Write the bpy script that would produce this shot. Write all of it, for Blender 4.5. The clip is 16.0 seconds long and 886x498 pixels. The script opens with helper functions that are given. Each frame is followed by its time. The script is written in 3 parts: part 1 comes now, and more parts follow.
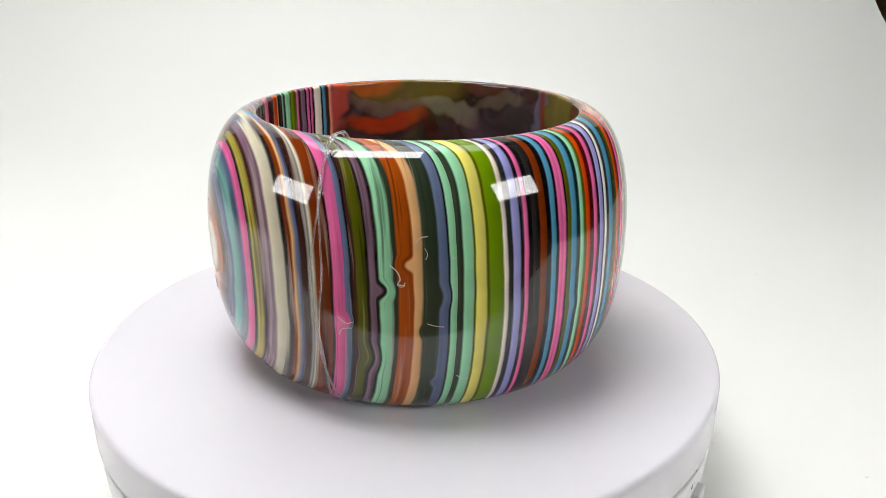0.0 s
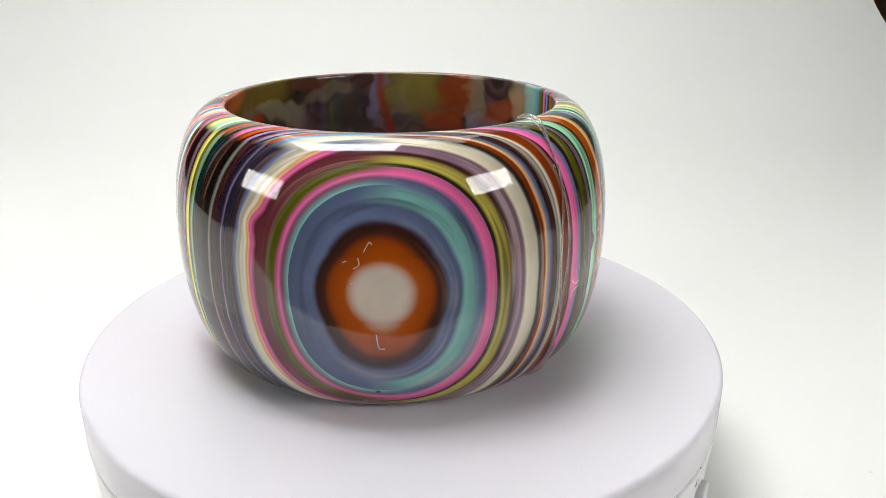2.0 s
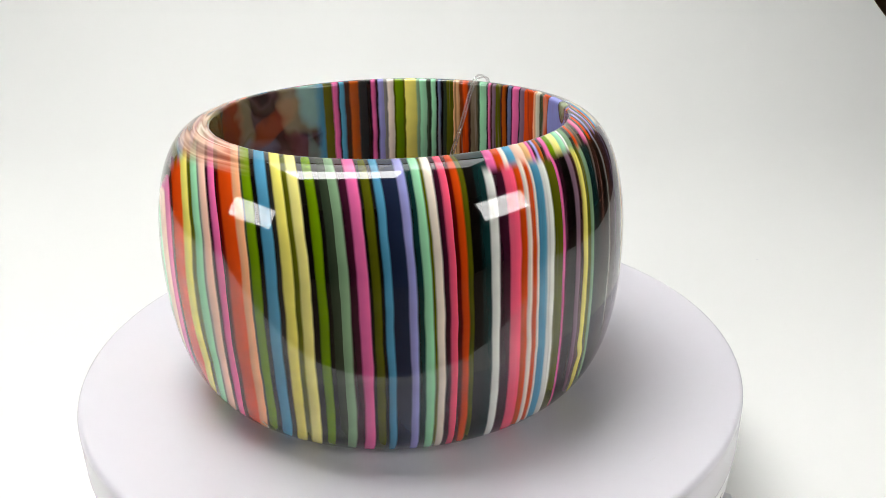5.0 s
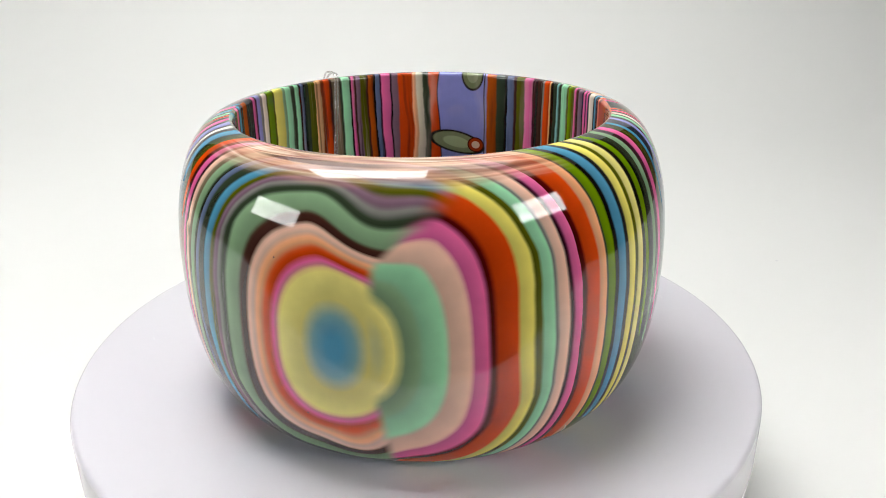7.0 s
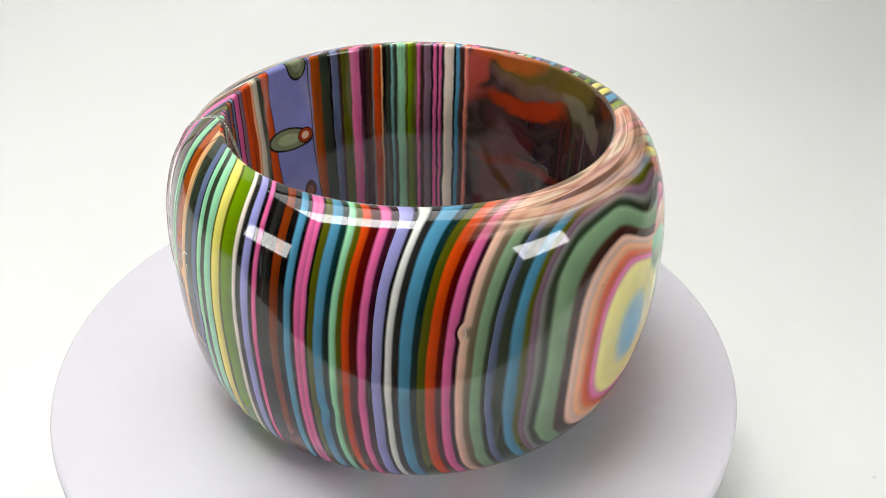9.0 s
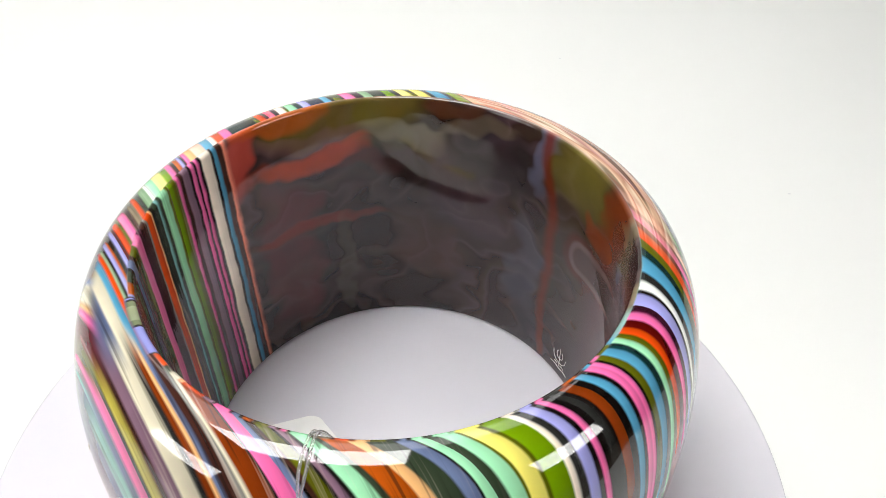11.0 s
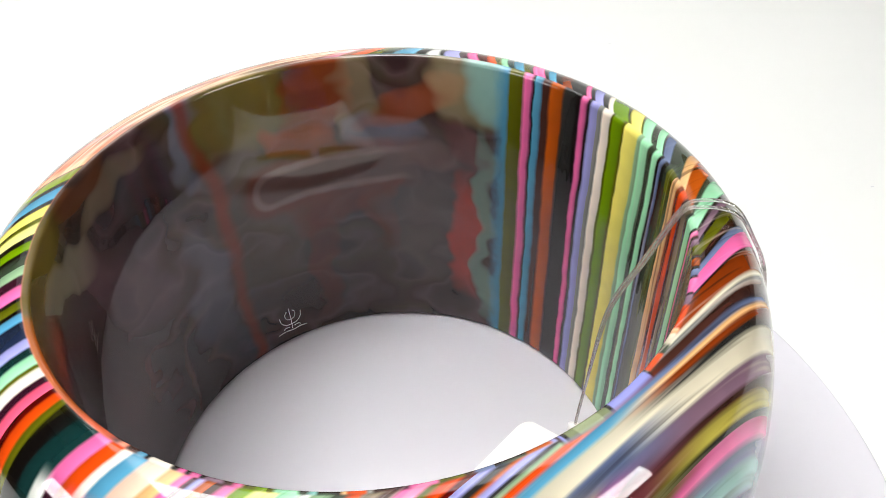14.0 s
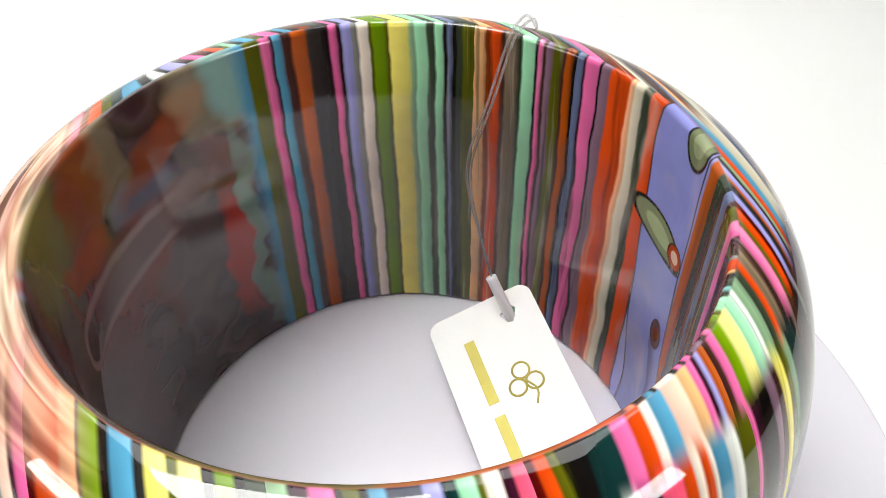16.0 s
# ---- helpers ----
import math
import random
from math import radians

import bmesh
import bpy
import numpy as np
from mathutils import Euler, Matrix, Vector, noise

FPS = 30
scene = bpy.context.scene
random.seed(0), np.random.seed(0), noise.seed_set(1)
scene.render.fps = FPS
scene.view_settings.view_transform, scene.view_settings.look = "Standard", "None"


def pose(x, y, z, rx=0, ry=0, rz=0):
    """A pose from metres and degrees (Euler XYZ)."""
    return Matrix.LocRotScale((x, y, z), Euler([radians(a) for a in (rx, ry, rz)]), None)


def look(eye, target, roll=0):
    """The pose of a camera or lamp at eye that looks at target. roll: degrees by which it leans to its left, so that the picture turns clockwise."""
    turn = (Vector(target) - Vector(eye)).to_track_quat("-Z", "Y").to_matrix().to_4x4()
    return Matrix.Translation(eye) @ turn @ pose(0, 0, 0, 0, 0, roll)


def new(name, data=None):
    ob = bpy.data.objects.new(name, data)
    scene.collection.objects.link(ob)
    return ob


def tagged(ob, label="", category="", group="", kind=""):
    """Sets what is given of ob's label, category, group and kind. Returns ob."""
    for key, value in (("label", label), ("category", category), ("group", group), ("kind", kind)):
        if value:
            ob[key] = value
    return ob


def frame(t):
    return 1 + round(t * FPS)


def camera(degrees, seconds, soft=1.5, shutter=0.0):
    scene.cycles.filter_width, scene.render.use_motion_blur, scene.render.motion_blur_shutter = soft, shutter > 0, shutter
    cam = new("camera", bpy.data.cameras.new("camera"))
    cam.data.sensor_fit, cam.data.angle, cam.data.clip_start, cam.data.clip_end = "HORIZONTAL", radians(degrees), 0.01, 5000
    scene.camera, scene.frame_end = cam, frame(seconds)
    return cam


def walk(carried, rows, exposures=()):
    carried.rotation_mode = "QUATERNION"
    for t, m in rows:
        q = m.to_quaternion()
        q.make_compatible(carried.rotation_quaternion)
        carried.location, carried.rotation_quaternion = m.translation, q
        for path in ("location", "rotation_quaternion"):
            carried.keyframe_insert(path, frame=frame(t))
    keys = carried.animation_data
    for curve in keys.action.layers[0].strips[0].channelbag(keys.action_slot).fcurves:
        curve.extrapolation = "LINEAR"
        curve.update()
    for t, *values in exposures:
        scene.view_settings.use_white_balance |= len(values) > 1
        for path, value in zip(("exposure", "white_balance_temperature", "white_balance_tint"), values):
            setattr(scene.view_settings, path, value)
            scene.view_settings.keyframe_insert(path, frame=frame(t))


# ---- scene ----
# A resin bangle turning on a motorised white turntable in front of a white paper sweep.
LED_POWER = (11.5, 13.5)
LEFT_LAMP, RIGHT_LAMP = (-0.345, -0.17, 0.145), (0.30, -0.215, 0.185)
# overhead lamps: extent in x and y, height, glow; the second is a soft fill panel added out of view
TOP_BOXES = ((-0.25, 0.01, -0.08, 0.07, 0.46, 17.0), (-0.32, 0.18, 0.10, 0.40, 0.56, 3.1))
SIGN_AT = 17.2
ROWS = [
    (0.0, look((0.0107, -0.1577, 0.0790), (0.0078, -0.0174, 0.0259), 0.35)),
    (0.5, look((0.0088, -0.1584, 0.0743), (0.0061, -0.0166, 0.0254), 0.80)),
    (1.0, look((0.0077, -0.1575, 0.0760), (0.0065, -0.0164, 0.0251), 0.10)),
    (1.5, look((0.0099, -0.1559, 0.0778), (0.0085, -0.0156, 0.0247), 0.31)),
    (2.0, look((0.0098, -0.1547, 0.0779), (0.0082, -0.0148, 0.0239), 0.15)),
    (2.5, look((0.0091, -0.1557, 0.0788), (0.0074, -0.0159, 0.0246), 0.15)),
    (3.0, look((0.0087, -0.1555, 0.0771), (0.0071, -0.0154, 0.0237), 0.14)),
    (5.5, look((0.0051, -0.1444, 0.0814), (0.0064, -0.0058, 0.0242), -0.96)),
    (6.0, look((0.0060, -0.1421, 0.0809), (0.0055, -0.0034, 0.0238), -1.42)),
    (6.5, look((0.0080, -0.1423, 0.0807), (0.0049, -0.0045, 0.0235), -0.58)),
    (7.0, look((0.0070, -0.1418, 0.0799), (0.0052, -0.0047, 0.0225), -0.67)),
    (7.5, look((0.0080, -0.1431, 0.0824), (0.0066, -0.0078, 0.0217), -1.58)),
    (8.0, look((0.0063, -0.1416, 0.0850), (0.0058, -0.0085, 0.0192), -0.57)),
    (8.5, look((0.0084, -0.1343, 0.0928), (0.0081, -0.0055, 0.0182), -0.24)),
    (9.0, look((0.0069, -0.1244, 0.1034), (0.0085, 0.0007, 0.0206), 0.92)),
    (9.5, look((0.0061, -0.1096, 0.1143), (0.0081, 0.0104, 0.0243), 0.51)),
    (10.0, look((0.0071, -0.0939, 0.1198), (0.0121, 0.0193, 0.0216), 0.56)),
    (12.5, look((0.0019, -0.0626, 0.1047), (0.0066, 0.0474, 0.0028), -0.36)),
    (13.0, look((0.0032, -0.0592, 0.0995), (0.0070, 0.0520, -0.0010), -0.39)),
    (13.5, look((0.0038, -0.0600, 0.0990), (0.0038, 0.0520, -0.0007), -0.82)),
    (14.0, look((0.0044, -0.0623, 0.0995), (0.0033, 0.0502, 0.0004), -1.48)),
    (14.5, look((0.0042, -0.0642, 0.0982), (0.0022, 0.0492, 0.0000), -1.68)),
    (15.0, look((0.0045, -0.0625, 0.0975), (0.0023, 0.0495, -0.0022), -1.14)),
    (15.5, look((0.0037, -0.0624, 0.0960), (0.0029, 0.0487, -0.0048), -1.24)),
    (16.0, look((0.0044, -0.0633, 0.0959), (0.0022, 0.0470, -0.0057), -0.78)),
]
cam = camera(59.0, 16.0, soft=0.7)
walk(cam, ROWS, [(0.0, -0.16), (3.0, -0.19), (7.5, -0.25), (9.0, -0.28), (10.0, -0.2), (12.5, 0.04), (16.0, 0.04)])

MM = 0.001
BORE, BELLY, TALL, SWELL, FULL = 32.5 * MM, 43.84 * MM, 49.8 * MM, 2.25, 2.5   # bangle: bore, widest radius, height, profile exponents
OFFSET = Vector((2.14 * MM, 3.5 * MM, 0))                            # bangle's centre from the turntable's axis
GRAIN = 205.0                                                       # bearing along which the resin sheets are stacked
DISC = 66.3 * MM
TABLE_Z = -29.5 * MM
PAPER_Z = TABLE_Z + 0.6 * MM


def angle_at(t):
    """The platter's turn in degrees."""
    return 33.175 * t + 2.33 * min(max((t - 3.0) / 2.5, 0.0), 1.0)


# ---------- world and lights ----------
world = bpy.data.worlds.new("world")
scene.world = world
world.use_nodes = True
world.node_tree.nodes["Background"].inputs[0].default_value = (0.5, 0.52, 0.55, 1)
world.node_tree.nodes["Background"].inputs[1].default_value = 0.02


# ---------- materials ----------
def srgb(h):
    c = [int(h[i:i + 2], 16) / 255 for i in (0, 2, 4)]
    return tuple(v / 12.92 if v <= 0.04045 else ((v + 0.055) / 1.055) ** 2.4 for v in c) + (1.0,)


class Nodes:
    """A small builder for node trees."""

    def __init__(self, name):
        self.mat = bpy.data.materials.new(name)
        self.mat.use_nodes = True
        self.tree = self.mat.node_tree
        self.bsdf = self.tree.nodes["Principled BSDF"]

    def add(self, kind, **props):
        n = self.tree.nodes.new(kind)
        for k, val in props.items():
            setattr(n, k, val)
        return n

    def put(self, a, b):
        if isinstance(a, (int, float, tuple)):
            b.default_value = a
        else:
            self.tree.links.new(a, b)

    def math(self, op, a, b=0.0, c=0.0, clamp=False):
        n = self.add("ShaderNodeMath", operation=op, use_clamp=clamp)
        for val, s in zip((a, b, c), n.inputs):
            self.put(val, s)
        return n.outputs[0]

    def smooth(self, x, a, b, lo=0.0, hi=1.0):
        n = self.add("ShaderNodeMapRange", interpolation_type="SMOOTHSTEP")
        for val, s in zip((x, a, b, lo, hi), n.inputs):
            self.put(val, s)
        return n.outputs[0]

    def mix(self, f, a, b, blend="MIX"):
        n = self.add("ShaderNodeMix", data_type="RGBA", blend_type=blend)
        self.put(f, n.inputs[0])
        self.put(a, n.inputs[6])
        self.put(b, n.inputs[7])
        return n.outputs[2]

    def noise(self, vec, scale, detail=2.0, rough=0.5):
        n = self.add("ShaderNodeTexNoise")
        self.put(vec, n.inputs["Vector"])
        n.inputs["Scale"].default_value, n.inputs["Detail"].default_value, n.inputs["Roughness"].default_value = scale, detail, rough
        return n.outputs[0]

    def xyz(self, a, b, c):
        n = self.add("ShaderNodeCombineXYZ")
        for val, s in zip((a, b, c), n.inputs):
            self.put(val, s)
        return n.outputs[0]

    def bump(self, height, strength, distance):
        n = self.add("ShaderNodeBump")
        n.inputs["Strength"].default_value, n.inputs["Distance"].default_value = strength, distance
        self.put(height, n.inputs["Height"])
        self.put(n.outputs[0], self.bsdf.inputs["Normal"])


def plain(name, colour, rough=0.5, metal=0.0, vary=0.08, scale=40.0, bump=0.0, coat=0.0):
    """A plain surface with mottling at two scales."""
    n = Nodes(name)
    co = n.add("ShaderNodeTexCoord").outputs["Object"]
    a, b = n.noise(co, scale, 4.0), n.noise(co, scale * 14, 2.0)
    f = n.math("ADD", n.math("MULTIPLY", a, 0.7), n.math("MULTIPLY", b, 0.3))
    dark = tuple(c * (1 - vary) for c in colour[:3]) + (1,)
    light = tuple(min(1, c * (1 + vary)) for c in colour[:3]) + (1,)
    n.put(n.mix(f, dark, light), n.bsdf.inputs["Base Color"])
    n.bsdf.inputs["Roughness"].default_value, n.bsdf.inputs["Metallic"].default_value = rough, metal
    n.bsdf.inputs["Coat Weight"].default_value = coat
    if bump:
        n.bump(b, 0.4, bump)
    return n.mat


def glow(name, colour, strength):
    n = Nodes(name)
    n.bsdf.inputs["Base Color"].default_value = colour
    n.bsdf.inputs["Emission Color"].default_value = colour
    n.bsdf.inputs["Emission Strength"].default_value = strength
    return n.mat


RESIN = {k: srgb(h) for k, h in (p.split(":") for p in (
    "salmon:E89880 cream:F3E8DA orange:D8581A ink:1E1917 aqua:8FC0BC lav:A9A9DA pink:E87AAE char:3A3A38 yellow:EEE480 "
    "umber:54362E mauve:917686 bone:DDD6C0 brown:8C4318 tan:E6BA86 slate:74809E grey:90908A olive:676A18 mint:A8DFB8 "
    "moss:45503F lime:7C9C0E teal:1E403F blue:62A2BE maroon:641410 plum:4A2034 white:EAECE6 taupe:8A7C66 sage:93B08E "
    "blush:F2CEBA peach:F4BA90 straw:F0E898 navy:2E3850 rose:F56C8A rust:B8601C khaki:C2B65E wine:7C444A").split())}

# the sheets of the stack on the two sides of the bangle: colour, and the lower face of the sheet in millimetres along the stack
STACK_ONE = "cream 43.52 rust 42.95 umber 42.5 slate 41.8 aqua 41.05 slate 40.4 pink 39.6 char 39.3 khaki 38.4 umber 37.9 mauve 36.7 bone 35.0 char 34.4 brown 33.8 tan 33.4 slate 32.8 umber 31.8 grey 31.3 bone 30.9 brown 28.9 ink 28.7 pink 27.1 slate 26.3 ink 26.1 umber 25.5 olive 24.1 ink 23.8 mauve 22.9 ink 22.4 mint 20.5 moss 19.7 rust 17.4 tan 16.0 moss 13.5 slate 12.0 ink 11.8 mint 10.6 moss 9.5 mint 7.8 olive 7.5 yellow 5.6 olive 5.1 lime 2.5 cream 1.7 char 0.7 lav -0.7 ink -1.4 pink -2.2 ink -3.0 char -4.1 ink -4.5 brown -5.9 ink -6.9 blue -8.0 ink -8.6 pink -9.6 pink -10.3 ink -10.6 olive -11.6 blue -12.9 teal -13.8 mint -14.7 olive -15.5 orange -16.5 maroon -17.6 pink -18.6 plum -19.4 lav -20.7 ink -21.1 white -22.0 char -23.0 blue -24.7 teal -25.7 olive -26.9 orange -28.3 maroon -29.2 pink -30.4 plum -31.0 blush -32.0 taupe -32.8 sage -34.0 moss -34.5 slate -35.3 moss -36.4 blue -37.4 olive -38.0 mauve -38.6 grey -39.0 moss -39.6 sage -40.9 umber -41.5 blush -42.0 peach -42.4 orange -42.8 pink -43.0 straw -43.8 blue -60.0"
STACK_TWO = "cream 43.52 rust 42.92 umber 42.45 slate 41.05 aqua 40.85 mauve 40.5 pink 40.15 olive 39.4 wine 38.2 pink 37.7 tan 37.4 bone 36.2 slate 35.7 umber 35.2 navy 34.8 umber 34.5 navy 33.8 mauve 33.6 navy 33.0 plum 32.4 umber 31.5 grey 31.0 ink 29.9 umber 28.7 ink 28.1 teal 26.7 sage 25.9 olive 25.1 yellow 24.0 umber 23.3 mauve 22.3 ink 20.7 plum 20.0 pink 19.5 olive 17.9 white 16.6 blue 15.1 cream 14.7 orange 13.9 cream 13.1 orange 12.0 rose 10.1 plum 8.4 white 7.1 teal 5.6 ink 4.1 olive 3.3 orange 2.2 maroon 1.5 rose 0.4 plum -0.5 cream -1.7 olive -2.2 mint -3.5 teal -4.5 lav -5.7 navy -8.0 blue -9.1 ink -9.6 olive -10.8 ink -11.2 pink -12.7 plum -13.9 sage -15.2 moss -16.5 ink -17.1 lime -18.4 ink -19.3 straw -20.8 olive -21.6 yellow -23.1 char -23.9 blue -25.5 ink -26.2 lime -27.5 moss -27.7 peach -29.0 orange -30.9 maroon -31.5 pink -32.5 plum -33.0 blush -34.3 grey -34.6 mint -35.9 olive -36.6 yellow -37.9 orange -39.5 maroon -39.9 pink -40.9 blush -42.0 mint -42.9 sage -43.42 straw -43.8 blue -60.0"
# the same sheets where they come over the rim on the second side; below these the second stack goes on
STACK_RIM = "slate 35.5 bone 34.1 blue 33.3 orange 32.7 sage 32.4 char 32.1 lav 31.5 rust 31.3 char 30.7 lav 30.2 maroon 29.8 orange 29.1 olive 28.6 pink 27.5 umber 26.8 taupe 25.9 orange 25.3 moss 24.5 sage 23.4 white 22.8 mint 21.7 straw 20.3 lime 19.3 pink 18.5 umber 17.9 rust 17.2 lav 16.7 plum 16.3 pink 15.6 tan 14.5 blush 12.7 blue 11.3 cream 10.5 orange 9.2 pink 7.8 " + " ".join(w for a, b in zip(STACK_TWO.split()[::2], STACK_TWO.split()[1::2]) if float(b) < 6.8 for w in (a, b))


# the sheets as the bore cuts them: colour, and the bearing in degrees at which each ends
STACK_BORE = ("aqua 316.8 blue 312.4 olive 308.6 pink 306.3 ink 305.8 blue 303.7 umber 301.5 rust 298.2 char 294.3 ink 293.0 pink 291.3 ink 290.3 lav 288.0 grey 286.6 cream 284.0 olive 283.4 lime 280.4 olive 279.6 yellow 275.0 "
              "sage 273.7 mint 271.0 moss 269.2 mint 267.2 ink 266.3 slate 265.3 ink 264.2 moss 262.7 olive 259.9 tan 257.2 brown 255.8 orange 253.3 umber 252.4 taupe 249.3 moss 248.4 mint 245.2 ink 244.6 pink 243.4 umber 242.7 mauve 241.0 "
              "olive 238.6 umber 237.9 rust 235.8 ink 235.1 slate 233.2 plum 232.7 pink 229.0 ink 228.5 mauve 225.8 orange 220.6 peach 219.1 bone 216.6 moss 214.4 orange 209.6 ink 209.2 lav 191.8 rust 187.9 moss 184.3 ink 183.4 "
              "slate 180.7 umber 179.6 olive 176.1 pink 172.6 plum 170.3 umber 168.1 grey 167.5 orange 164.7 tan 164.1 ink 162.8 moss 160.9 aqua 159.9 moss 158.6 mint 155.5 olive 154.6 lime 153.0 olive 151.3 pink 150.2 umber 148.8 "
              "mauve 146.2 ink 145.4 pink 143.9 ink 143.3 pink 142.2 ink 141.2 cream 137.6 ink 136.9 blue 135.4 umber 133.5 salmon 100.0")


def stack_colour(n, s, text, top=60.0, edge=0.16):
    """Colour of the stacked sheets at s along the stack."""
    words = text.split()
    sheets = [(RESIN[a], float(b)) for a, b in zip(words[::2], words[1::2])]
    sheets.reverse()
    # ascending: a sheet reaches from its own face to the next one's
    faces = [f for _, f in sheets] + [top]
    out, step = None, 15
    for i in range(0, len(sheets), step):
        lo, hi = faces[i], faces[min(i + step, len(sheets))]
        stops = []
        for k in range(i, min(i + step, len(sheets))):
            a, b = faces[k], faces[k + 1]
            soft = min(edge, 0.3 * (b - a)) if top > 100 or abs(a + b) < 82 else 0.3 * min(b - a, 0.35)
            hue = sheets[k][0]
            stops += [((a + soft - lo) / (hi - lo), tuple(0.80 * v for v in hue[:3]) + (1,)), ((b - soft - lo) / (hi - lo), tuple(min(1, 1.06 * v) for v in hue[:3]) + (1,))]
        ramp = n.add("ShaderNodeValToRGB")
        el = ramp.color_ramp.elements
        while len(el) < len(stops):
            el.new(1.0)
        for e, (p, c) in zip(el, stops):
            e.position, e.color = p, c
        m = n.add("ShaderNodeMapRange")
        for val, sock in zip((s, lo, hi, 0.0, 1.0), m.inputs):
            n.put(val, sock)
        n.put(m.outputs[0], ramp.inputs[0])
        out = ramp.outputs[0] if out is None else n.mix(n.math("GREATER_THAN", s, lo), out, ramp.outputs[0])
    return out


def resin_material():
    """Poured resin sheets, stacked, bent a little and cut into a ring: a solid pattern, so that flat-cut ends show as rings."""
    n = Nodes("laminated_resin")
    co = n.add("ShaderNodeTexCoord").outputs["Object"]
    scaled = n.add("ShaderNodeVectorMath", operation="SCALE")
    n.put(co, scaled.inputs[0])
    scaled.inputs["Scale"].default_value = 1000.0
    rot = n.add("ShaderNodeVectorRotate", rotation_type="Z_AXIS")
    n.put(scaled.outputs[0], rot.inputs["Vector"])
    rot.inputs["Angle"].default_value = radians(-GRAIN)
    sep = n.add("ShaderNodeSeparateXYZ")
    n.put(rot.outputs[0], sep.inputs[0])
    s0, side, z = sep.outputs
    radius = n.math("SQRT", n.math("ADD", n.math("MULTIPLY", s0, s0), n.math("MULTIPLY", side, side)))
    # slow bends along the height, and finer ripples of the poured sheets, both calmer where the cut runs along the sheets
    calm = n.smooth(n.math("ABSOLUTE", s0), 34.0, 42.5, 1.0, 0.04)
    bend = n.math("SUBTRACT", n.noise(n.xyz(n.math("MULTIPLY", s0, 0.045), n.math("MULTIPLY", side, 0.03), n.math("MULTIPLY", z, 0.035)), 1.0, 1.0), 0.5)
    ripple = n.math("SUBTRACT", n.noise(n.xyz(n.math("MULTIPLY", s0, 0.3), n.math("MULTIPLY", side, 0.05), n.math("MULTIPLY", z, 0.13)), 1.0, 1.5), 0.5)
    s = n.math("ADD", s0, n.math("MULTIPLY", calm, n.math("ADD", n.math("MULTIPLY", bend, 1.2), n.math("MULTIPLY", ripple, 0.5))))
    # small folds in the sheets: bearing, height, reach and shift
    for bearing, height, reach, shift in ((269.8, 31.5, 2.4, -1.5), (265.8, 27.0, 2.6, 1.5), (256.6, 21.0, 2.2, 1.3), (274.2, 19.6, 2.0, -1.2), (275.5, 8.5, 2.2, -1.3), (278, 26, 3.0, 0.7), (262, 14, 4.0, 0.7),
                                          (70, 4.5, 2.4, 1.0), (89, 5, 2.2, 0.9), (338, 35.8, 1.8, -0.7), (312, 20, 3.0, 0.4), (175, 36, 4.0, 0.6), (150, 14, 3.0, -0.5), (24, 3, 9.0, -1.2), (28, 44, 10.0, 1.8)):
        a = radians(bearing - GRAIN)
        d = n.add("ShaderNodeVectorMath", operation="DISTANCE")
        n.put(rot.outputs[0], d.inputs[0])
        d.inputs[1].default_value = (43 * math.cos(a), 43 * math.sin(a), height)
        s = n.math("ADD", s, n.smooth(d.outputs["Value"], 0.0, float(reach), float(shift), 0.0))
    # the two flat-cut ends: a rounder heart on one, squarer rings on the other
    mid = n.math("SUBTRACT", z, 26.5)
    mid_two = n.math("MULTIPLY", mid, mid)
    heart = n.math("MINIMUM", n.math("MULTIPLY", mid_two, 0.0063), 0.2)
    s = n.math("SUBTRACT", s, n.math("MULTIPLY", heart, n.smooth(s0, 40.5, 42.5)))
    square = n.math("MINIMUM", n.math("MULTIPLY", n.math("MULTIPLY", mid_two, n.math("MULTIPLY", side, side)), 0.000012), 0.9)
    s = n.math("SUBTRACT", s, n.math("MULTIPLY", square, n.smooth(s0, -32.0, -38.0)))
    tilt = n.math("MULTIPLY", n.smooth(s0, -20.0, -34.0), -0.0785)
    s_one = n.math("MULTIPLY_ADD", side, tilt, s)
    # towards the crest the sheets lean: one side's to the bull's-eye, the other's away from it
    crest = n.math("POWER", n.math("MULTIPLY", n.math("SUBTRACT", 43.6, n.math("MINIMUM", radius, 43.6)), 0.095), 3.0)
    crest = n.math("MULTIPLY", crest, n.smooth(z, 22.0, 32.0))
    one_lean = n.math("MULTIPLY", n.math("MULTIPLY", crest, -3.6), n.math("MULTIPLY", n.smooth(s0, 38.0, 20.0), n.smooth(s0, -28.0, -12.0)))
    s_one = n.math("ADD", s_one, one_lean)
    two_lean = n.math("MULTIPLY", n.math("MULTIPLY", crest, 0.17), n.math("MAXIMUM", n.math("MINIMUM", s, 30.0), 0.0))
    s_two = n.math("ADD", s, two_lean)
    # where the two stacks meet: soft at one end, along a sharp fold at the other
    drift = n.math("MULTIPLY", n.math("SUBTRACT", n.noise(n.xyz(0.0, n.math("MULTIPLY", s0, 0.1), n.math("MULTIPLY", z, 0.09)), 1.0, 1.0), 0.5), 5.0)
    across = n.math("ADD", side, drift)
    fold = n.math("ADD", n.smooth(z, 8.0, 20.0, 3.0, 2.0), n.smooth(z, 36.0, 47.0, 0.0, 9.5))
    far = n.math("ADD", n.math("ADD", side, n.math("MULTIPLY", drift, 0.25)), fold)
